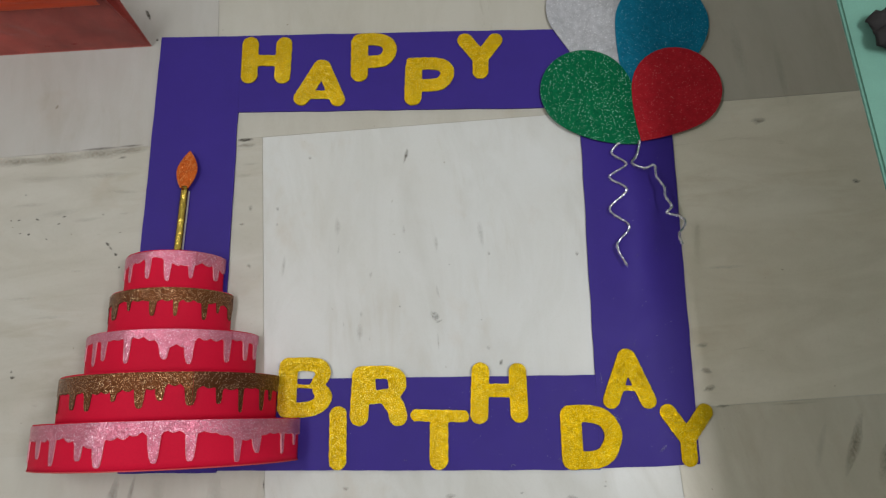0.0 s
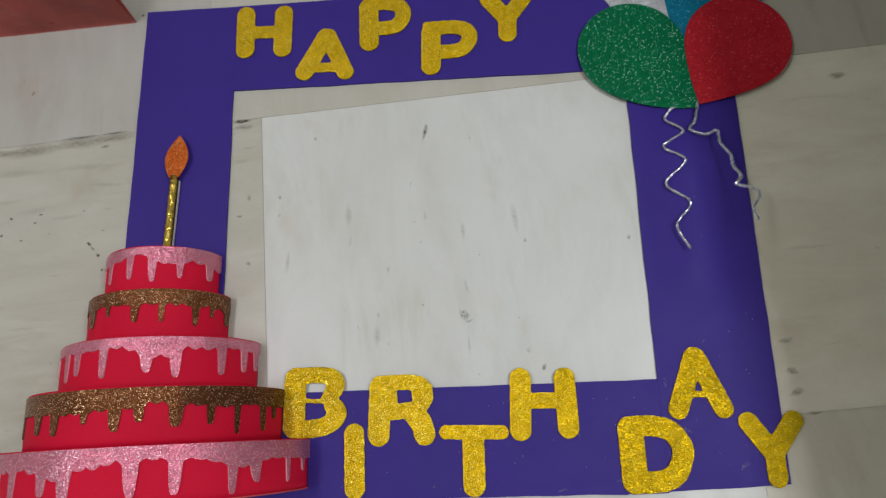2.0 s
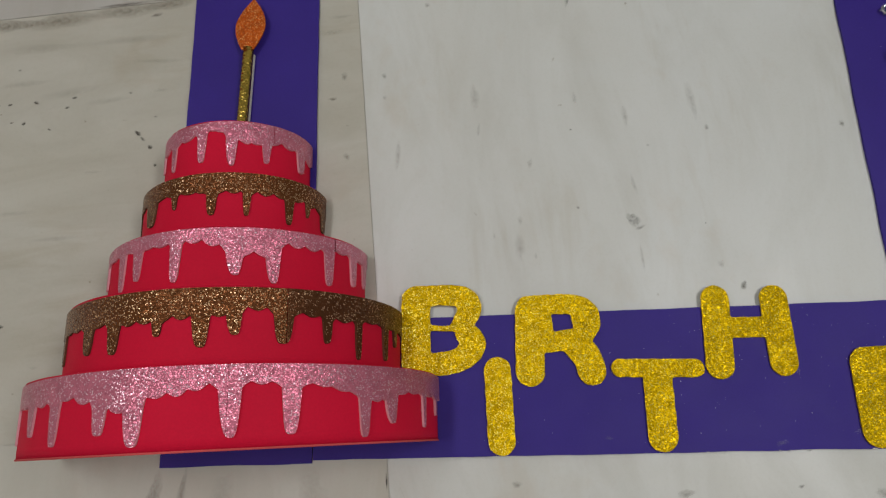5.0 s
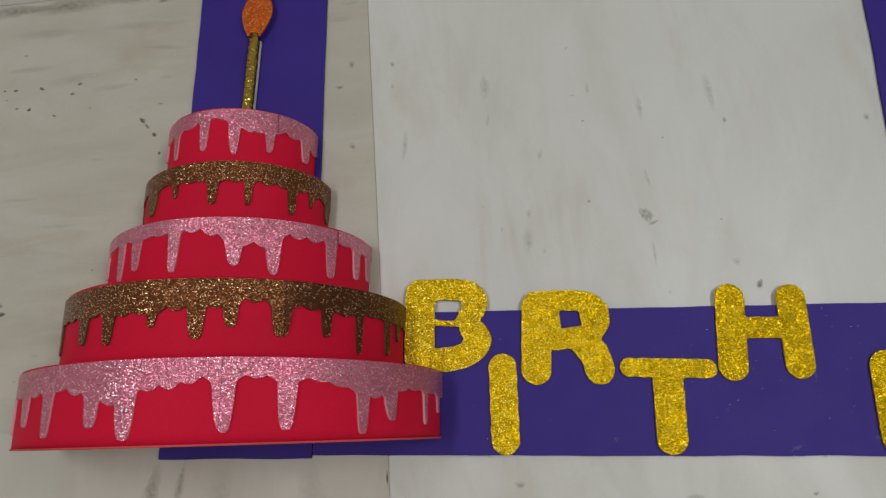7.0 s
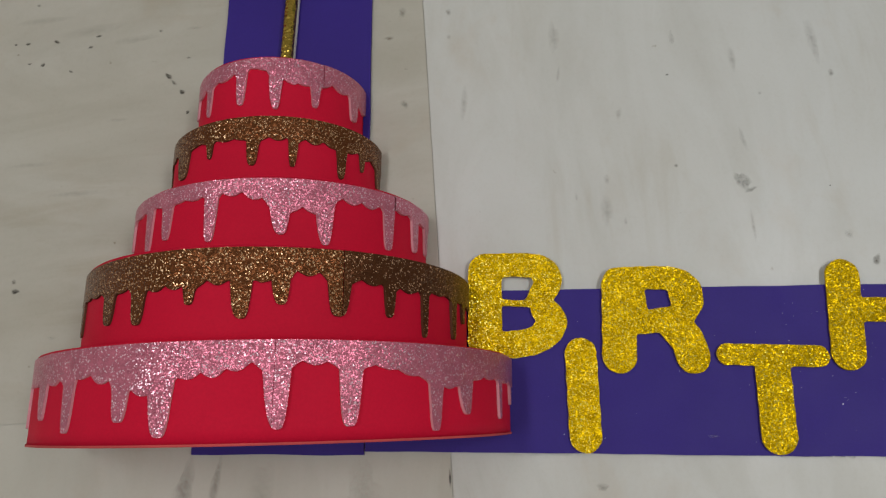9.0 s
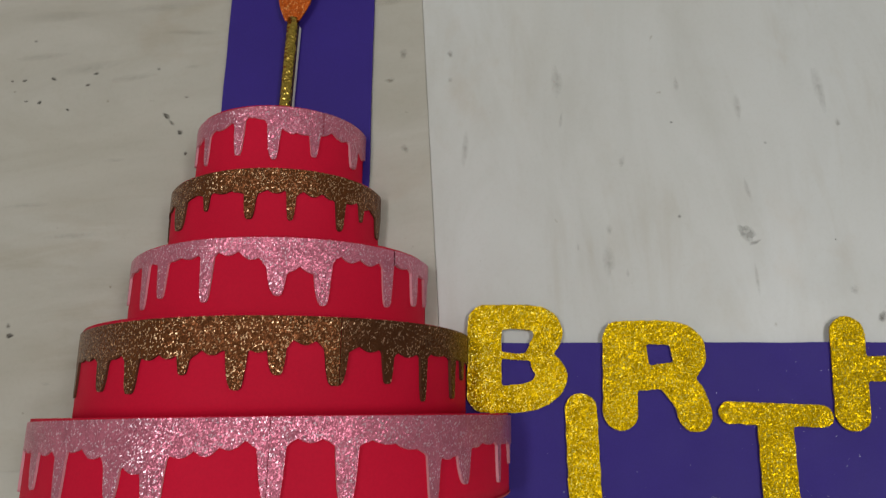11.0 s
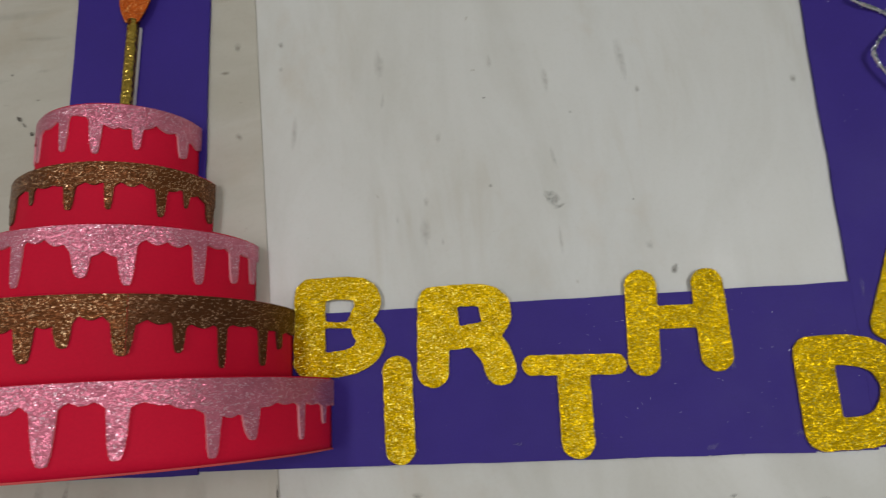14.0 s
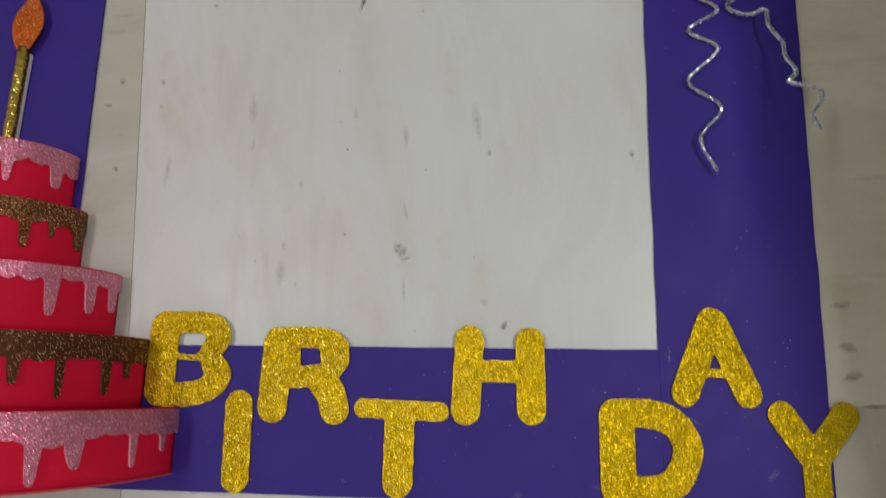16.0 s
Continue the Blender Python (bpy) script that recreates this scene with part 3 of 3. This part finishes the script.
# ---- red bag ----
BAG = foam("red_plastic_film", (0.74, 0.185, 0.155), 0.30, 0.5, 0.45)
BAG_TOP = foam("orange_plastic_rim", (0.95, 0.12, 0.03), 0.4, 0.5)
bag = root("carry_bag", pose(-0.613, 0.602, 0, 0, 0, 2.2), "red plastic carry bag with an orange folded rim", "bag")


def film(a, b, z0, z1, lean, seed, crease=0.006):
    bm = bmesh.new()
    a, b = Vector((*a, 0)), Vector((*b, 0))
    out = Vector(((b - a).y, -(b - a).x, 0)).normalized()
    nu, nv = 40, 20
    grid = []
    for i in range(nu + 1):
        col = []
        for j in range(nv + 1):
            p = a + (b - a) * i / nu
            z = z0 + (z1 - z0) * j / nv
            q = Vector((i * 0.11 + seed, j * 0.16, seed))
            w = crease * (noise.noise(q) + 0.5 * noise.noise(q * 2.7)) * min(1, 6 * i / nu, 6 * (1 - i / nu)) * min(1, 4 * j / nv)
            col.append(bm.verts.new(p + out * (w - lean * (z - z0)) + Vector((0, 0, z))))
        grid.append(col)
    for i in range(nu):
        for j in range(nv):
            bm.faces.new((grid[i][j], grid[i + 1][j], grid[i + 1][j + 1], grid[i][j + 1]))
    thick = bmesh.ops.solidify(bm, geom=list(bm.faces), thickness=0.0012)
    return bm


part("front_panel", film((-0.45, 0), (0, 0), 0.0, 0.205, 0.10, 1.0, 0.010), BAG, bag, smooth=True)
part("side_panel", film((0, 0), (-0.22, 0.20), 0.0, 0.205, 0.06, 4.0), BAG, bag, smooth=True)
part("back_panel", film((-0.22, 0.20), (-0.45, 0.20), 0.0, 0.205, 0.0, 6.0), BAG, bag, smooth=True)
part("folded_rim", film((-0.45, 0.003), (-0.035, 0.003), 0.150, 0.215, -0.06, 8.0, 0.004), BAG_TOP, bag, "bright orange folded rim", smooth=True)

# ---- low mint table beside the frame ----
MINT = foam("mint_cloth", (0.15, 0.33, 0.26), 0.7, 0.3, 0.2)
BLACK = foam("black_cloth", (0.018, 0.016, 0.016), 0.8, 0.3)
TABLE_H = 0.50
table = root("low_table", pose(0.561, 0.22, 0, 0, 0, 4.2), "low open table with a pale mint top", "table")
part("top", box(0, -1.1, TABLE_H - 0.009, 0.9, 1.1, TABLE_H, 0.003), MINT, table, "pale mint table top")
for x, y in ((0.78, -1.0), (0.78, 1.0), (0.45, -1.04), (0.45, 1.04)):
    part("leg", box(x - 0.02, y - 0.02, 0, x + 0.02, y + 0.02, TABLE_H - 0.009, 0.003), MINT, table)

# ---- dark things on the table ----
bm = bmesh.new()
for n in range(5):
    a = n * 1.3
    bmesh.ops.create_icosphere(bm, subdivisions=3, radius=0.03, matrix=pose(0.024 * math.cos(a), 0.030 * math.sin(a), 0.014 + 0.004 * n) @ Matrix.Diagonal((1.0, 0.8, 0.45, 1)))
for v in bm.verts:
    v.co += Vector((noise.noise(v.co * 70), noise.noise(v.co * 70 + Vector((3, 1, 7))), 0.4 * noise.noise(v.co * 60))) * 0.010
    v.co.z = max(v.co.z, 0.0)
thing("hair_band", bm, BLACK, "crumpled black cloth hair band on the mint table", "hair band", at=pose(0.606, 0.286, TABLE_H + 0.0005) @ Matrix.Scale(0.62, 4), smooth=True)

# ---- glitter fallen on the frame ----
bm = bmesh.new()
rng = random.Random(11)
for n in range(260):
    if n < 150:
        x, y = rng.uniform(-0.02, 0.44), rng.uniform(-0.265, -0.10)
    elif n < 200:
        x, y = rng.uniform(0.30, 0.46), rng.uniform(-0.1, 0.33)
    else:
        x, y = rng.uniform(-0.25, 0.46), rng.uniform(-0.27, -0.12)
    if IX0 < x < IX1 and y > IY0 - 0.004:
        continue
    a, r = rng.random() * 6.3, rng.uniform(0.0002, 0.00048)
    c = Vector((x, y, THICK + 0.0013 + (bow(x, y) if x > 0.296 else 0.0)))
    t = Vector((rng.gauss(0, 0.12), rng.gauss(0, 0.12), 1)).normalized()
    e = t.orthogonal().normalized()
    e.rotate(Matrix.Rotation(a, 3, t))
    g = t.cross(e)
    bm.faces.new([bm.verts.new(c + r * q) for q in (e, g * 0.7, -e, -g * 0.7)])
thing("fallen_glitter", bm, FLECK, "loose silver glitter specks scattered on the purple foam", "glitter", kind="stuff")

# ---- torn white specks along the lower rim of the frame ----
bm = bmesh.new()
for n in range(26):
    x = rng.choice((rng.uniform(-0.27, -0.19), rng.uniform(-0.02, 0.30)))
    w, d = rng.uniform(0.0012, 0.004), rng.uniform(0.0005, 0.0012)
    y = Y0 - 0.0005 - 0.0035 * (x + 0.408) / 0.7 + rng.uniform(0.0, 0.0008)
    box(x, y, THICK - 0.0012, x + w, y + d, THICK + 0.0009, 0.0, bm)
tagged(part("torn_rim", bm, WHITE_PAPER, photo_frame, "torn white paper showing along the rim"), kind="stuff")

# ---- floor tiles, last ----
TW, TH, GAP = 0.755, 0.606, 0.0007


def tile_mesh():
    bm = box(-TW / 2 + GAP / 2, -TH / 2 + GAP / 2, -0.0012, TW / 2 - GAP / 2, TH / 2 - GAP / 2, 0.0, 0.0003)
    return finish(bm, "marble_tile")


turned = Matrix.Rotation(radians(YAW), 2)
shared = {}
for kind, m in (("y", MARBLE_Y), ("x", MARBLE_X), ("d", MARBLE_D)):
    shared[kind] = tile_mesh()
    shared[kind].materials.append(m)
WHITE, CREAM, BEIGE, DRAB = (0.66, 0.667, 0.645, 1), (0.54, 0.522, 0.462, 1), (0.74, 0.68, 0.56, 1), (0.63, 0.585, 0.485, 1)
# column joint at the frame's inside left, row joint above the middle of the frame (in the room's turned axes)
JX, JY = -0.336, 0.404
rng = random.Random(7)
special = {(0, 0): (WHITE, "y"), (-1, 0): (CREAM, "x"), (1, 0): (BEIGE, "x"), (0, -1): (WHITE, "d"), (-1, -1): (CREAM, "y"), (1, -1): (DRAB, "d"),
           (-1, 1): ((0.50, 0.485, 0.455, 1), "y"), (0, 1): (CREAM, "y"), (1, 1): ((0.47, 0.43, 0.36, 1), "y")}
for i in range(-3, 4):
    for j in range(-4, 5):
        cx = JX + TW * (i + 0.5) + (-0.095 if j == 1 else 0.0)
        cy = JY - TH * 0.5 + TH * j
        if abs(cx) > HALF + 0.1 or abs(cy) > HALF:
            continue
        tint, grain = special.get((i, j), (rng.choice((WHITE, CREAM, (0.58, 0.57, 0.52, 1))), rng.choice("yxd")))
        ob = new("marble_tile", shared[grain])
        ob.parent = floor
        ob.location = (cx, cy, 0)
        ob.color = tint


# ---- stains and dirt on the tiles ----
def blot(x, y, rx, ry, turn, seed, ragged=0.4):
    def field(p):
        ang = np.arctan2(p[..., 1] / ry, p[..., 0] / rx)
        rad = np.hypot(p[..., 0] / rx, p[..., 1] / ry)
        edge = 1 + ragged * (0.5 * np.sin(3 * ang + seed) + 0.35 * np.sin(5 * ang + 2.1 * seed) + 0.25 * np.sin(9 * ang + 3.3 * seed))
        return rad - edge * 0.8
    m = 1.9 * max(rx, ry)
    bm = flat_cut(field, (-m, -m), (m, m), m / 14, 0.00012)
    return bm, pose(x, y, 0.0001, 0, 0, turn)


def soft_stain(name, colour, core, strength):
    """A stain that thins out towards its rim, broken by the stone's grain."""
    g = Graph(name, 0.6)
    c = g.node("ShaderNodeTexCoord")
    off = g.node("ShaderNodeVectorMath", Vector=c.outputs["Generated"])
    off.operation = "SUBTRACT"
    off.inputs[1].default_value = (0.5, 0.5, 0.0)
    flat = g.node("ShaderNodeVectorMath", Vector=off.outputs[0])
    flat.operation = "MULTIPLY"
    flat.inputs[1].default_value = (2.0, 2.0, 0.0)
    far = g.node("ShaderNodeVectorMath", Vector=flat.outputs[0])
    far.operation = "LENGTH"
    fall = g.ramp(far.outputs["Value"], (core, strength), (0.98, 0.0))
    broken = g.ramp(g.noise(g.coords(space="Object"), 160.0, 4.0, 0.65), (0.34, 0.25), (0.58, 1.0))
    g.put(g.bsdf.inputs["Alpha"], g.mix(1.0, fall, broken, "MULTIPLY"))
    return g.colour(colour)


DIRT = soft_stain("floor_dirt", (0.09, 0.08, 0.065), 0.45, 0.95)
SMUDGE = soft_stain("floor_smudge", (0.20, 0.18, 0.15), 0.15, 0.75)
GREYMARK = soft_stain("floor_grey_mark", (0.24, 0.23, 0.21), 0.2, 0.5)


def mark(name, x, y, rx, ry, turn, material, seed):
    bm, at = blot(x, y, rx * 1.3, ry * 1.3, turn, seed)
    ob = part(name, bm, material, floor)
    ob.matrix_world = at


LIGHT_SMUDGE = soft_stain("floor_brown_smudge", (0.25, 0.20, 0.14), 0.1, 0.55)
FAINT = soft_stain("floor_faint_smudge", (0.28, 0.26, 0.22), 0.1, 0.45)
BAND = soft_stain("floor_vein_stain", (0.27, 0.235, 0.175), 0.0, 0.55)
HAZE = soft_stain("floor_haze", (0.40, 0.37, 0.33), 0.0, 0.30)
VEIN = soft_stain("floor_pale_vein", (0.32, 0.29, 0.23), 0.0, 0.20)
# along the joint of the cream tiles, and the stone's own veins below it
MARKS = [(-0.880, 0.340, 0.060, 0.011, 4, BAND, 71), (-0.790, 0.343, 0.065, 0.013, 5, BAND, 72), (-0.700, 0.354, 0.060, 0.012, 4, BAND, 73), (-0.625, 0.362, 0.040, 0.009, 5, BAND, 74),
         (-0.705, 0.366, 0.045, 0.003, 4, SMUDGE, 75), (-0.640, 0.371, 0.030, 0.0025, 4, SMUDGE, 76), (-0.820, 0.300, 0.060, 0.008, 2, VEIN, 77), (-0.690, 0.305, 0.070, 0.007, 3, VEIN, 78), (-0.640, 0.270, 0.040, 0.004, -2, VEIN, 79),
         (-0.398, 0.378, 0.018, 0.0040, 4, DIRT, 14), (-0.390, 0.366, 0.022, 0.006, 4, BAND, 80), (-0.392, 0.300, 0.018, 0.004, 5, VEIN, 81), (-0.385, 0.325, 0.020, 0.003, 3, VEIN, 82), (-0.650, 0.345, 0.010, 0.003, 12, SMUDGE, 60),
         # dark specks on the cream tile
         (-0.866, 0.213, 0.0022, 0.0014, 0, DIRT, 101), (-0.850, 0.213, 0.0036, 0.0018, 14, DIRT, 102), (-0.812, 0.214, 0.0044, 0.0022, -20, DIRT, 103), (-0.766, 0.204, 0.0036, 0.0017, 15, DIRT, 104), (-0.757, 0.219, 0.0044, 0.0016, 12, DIRT, 105),
         (-0.677, 0.222, 0.0030, 0.0018, 0, SMUDGE, 106), (-0.826, 0.183, 0.0034, 0.0024, 40, DIRT, 107), (-0.844, 0.185, 0.0030, 0.0011, 5, DIRT, 108), (-0.788, 0.172, 0.0030, 0.0014, -20, DIRT, 109), (-0.638, 0.183, 0.0030, 0.0014, 0, SMUDGE, 110),
         (-0.661, 0.159, 0.0060, 0.0028, -40, DIRT, 111), (-0.653, 0.150, 0.0055, 0.0022, -38, SMUDGE, 112), (-0.642, 0.138, 0.0040, 0.0030, -20, DIRT, 113), (-0.633, 0.111, 0.0022, 0.0026, 0, DIRT, 114), (-0.818, -0.103, 0.0046, 0.0030, 10, DIRT, 115),
         (-0.821, -0.092, 0.0030, 0.0030, 0, SMUDGE, 116), (-0.843, 0.267, 0.0030, 0.0018, 0, SMUDGE, 117), (-0.632, 0.224, 0.0120, 0.0030, 8, VEIN, 118), (-0.766, -0.156, 0.0060, 0.0020, 0, VEIN, 119), (-0.777, 0.226, 0.050, 0.008, 8, VEIN, 120),
         (-0.717, 0.211, 0.035, 0.005, 6, VEIN, 121), (-0.831, 0.244, 0.045, 0.005, 5, VEIN, 122), (-0.818, 0.050, 0.035, 0.004, 2, VEIN, 123), (-0.757, 0.013, 0.040, 0.004, 3, VEIN, 124), (-0.391, 0.196, 0.0060, 0.0030, 10, LIGHT_SMUDGE, 125),
         (-0.376, 0.230, 0.0045, 0.0070, 0, FAINT, 126), (-0.372, 0.110, 0.004, 0.006, 30, FAINT, 50), (-0.720, 0.105, 0.014, 0.003, 2, VEIN, 51),
         # smears and pits on the white tile
         (-0.320, 0.227, 0.0035, 0.0050, 0, FAINT, 131), (-0.320, 0.194, 0.0030, 0.0036, 0, HAZE, 132), (-0.303, 0.111, 0.0040, 0.024, -4, HAZE, 133), (-0.198, 0.185, 0.0070, 0.019, 0, HAZE, 134), (-0.195, 0.136, 0.0024, 0.0100, -8, HAZE, 135),
         (-0.073, 0.132, 0.0018, 0.0010, 10, DIRT, 136), (-0.129, 0.087, 0.0032, 0.0075, -15, HAZE, 137), (-0.147, 0.010, 0.0032, 0.0060, 0, HAZE, 138), (-0.150, -0.026, 0.0070, 0.018, 0, HAZE, 139), (-0.181, -0.010, 0.0016, 0.0045, 0, HAZE, 140),
         (-0.130, -0.039, 0.0020, 0.0045, 0, HAZE, 141), (-0.072, 0.023, 0.0020, 0.0020, 0, SMUDGE, 142), (0.002, 0.050, 0.0026, 0.0160, 12, HAZE, 143), (0.025, 0.105, 0.0020, 0.0020, 0, FAINT, 144), (-0.001, 0.149, 0.0042, 0.0160, 4, HAZE, 145),
         (0.103, 0.126, 0.0030, 0.0045, 0, FAINT, 146), (-0.065, 0.177, 0.0032, 0.0090, 0, HAZE, 147), (0.002, -0.047, 0.0022, 0.0210, 3, HAZE, 148), (0.085, -0.005, 0.0010, 0.0010, 0, DIRT, 149), (0.097, -0.058, 0.0045, 0.0050, 0, HAZE, 150),
         (0.087, 0.172, 0.0060, 0.028, 8, HAZE, 151), (-0.061, 0.338, 0.004, 0.017, -12, SMUDGE, 1), (-0.259, 0.335, 0.004, 0.004, 0, FAINT, 2), (0.120, -0.087, 0.004, 0.006, -25, SMUDGE, 3), (0.275, 0.123, 0.004, 0.005, 0, FAINT, 25),
         # below the frame
         (-0.598, -0.318, 0.010, 0.034, -8, FAINT, 41), (-0.566, -0.322, 0.005, 0.034, -8, FAINT, 42), (-0.515, -0.318, 0.014, 0.034, -6, VEIN, 43), (-0.410, -0.318, 0.018, 0.034, 2, VEIN, 40), (-0.170, -0.310, 0.006, 0.004, 0, FAINT, 57), (0.02, -0.325, 0.010, 0.005, 10, FAINT, 58),
         (0.24, -0.330, 0.012, 0.005, -8, FAINT, 59), (-0.321, -0.300, 0.0012, 0.010, 2, DIRT, 31), (0.15, -0.32, 0.004, 0.002, 20, GREYMARK, 32), (0.30, -0.31, 0.003, 0.002, 0, GREYMARK, 33),
         # the beige tiles beside the frame
         (0.500, -0.060, 0.012, 0.005, 10, FAINT, 24), (0.502, -0.108, 0.010, 0.006, -10, LIGHT_SMUDGE, 22), (0.505, -0.140, 0.012, 0.006, 20, LIGHT_SMUDGE, 23), (0.526, -0.172, 0.014, 0.003, 4, LIGHT_SMUDGE, 83), (0.640, -0.170, 0.060, 0.0025, 3, VEIN, 84),
         (0.755, -0.235, 0.010, 0.065, -22, LIGHT_SMUDGE, 52), (0.810, -0.265, 0.014, 0.070, -24, LIGHT_SMUDGE, 53), (0.690, -0.255, 0.008, 0.050, -18, VEIN, 54), (0.640, 0.560, 0.014, 0.070, 6, VEIN, 55), (0.720, 0.520, 0.010, 0.080, 4, VEIN, 56),
         (0.660, 0.395, 0.016, 0.007, 5, LIGHT_SMUDGE, 26), (0.835, 0.260, 0.008, 0.005, 0, SMUDGE, 27), (0.560, 0.090, 0.050, 0.004, 2, VEIN, 85), (-0.629, 0.680, 0.004, 0.014, 25, DIRT, 20), (-0.603, 0.617, 0.003, 0.003, 0, DIRT, 21)]
for spec in MARKS:
    mark("stain", *spec)
# the worn oval chip in the middle of the white tile
CHIP = soft_stain("worn_chip", (0.46, 0.46, 0.43), 0.5, 0.55)
mark("chip", -0.004, 0.003, 0.0075, 0.0105, 38, CHIP, 2.2)
mark("chip_edge", 0.003, -0.007, 0.0075, 0.0022, 22, GREYMARK, 1.2)

# ---- scuffs on the purple foam ----
SCUFF = soft_stain("foam_scuff", (0.42, 0.40, 0.55), 0.05, 0.22)
for n, (x, y, rx, ry, turn) in enumerate([(0.165, -0.190, 0.003, 0.009, 8), (0.135, -0.272, 0.008, 0.003, 20), (0.330, -0.190, 0.010, 0.0025, -30), (0.305, -0.120, 0.002, 0.012, 0),
                                          (0.385, 0.110, 0.006, 0.0015, 25), (0.225, -0.262, 0.012, 0.003, 5), (-0.06, -0.262, 0.006, 0.002, 0), (0.41, -0.245, 0.010, 0.004, 40), (0.372, -0.055, 0.005, 0.0012, 60)]):
    bm, at = blot(x, y, rx * 1.3, ry * 1.3, turn, n + 60.0)
    ob = part("scuff", bm, SCUFF, photo_frame)
    ob.matrix_world = Matrix.Translation((0, 0, THICK + 0.0011 + bow(x, y))) @ at
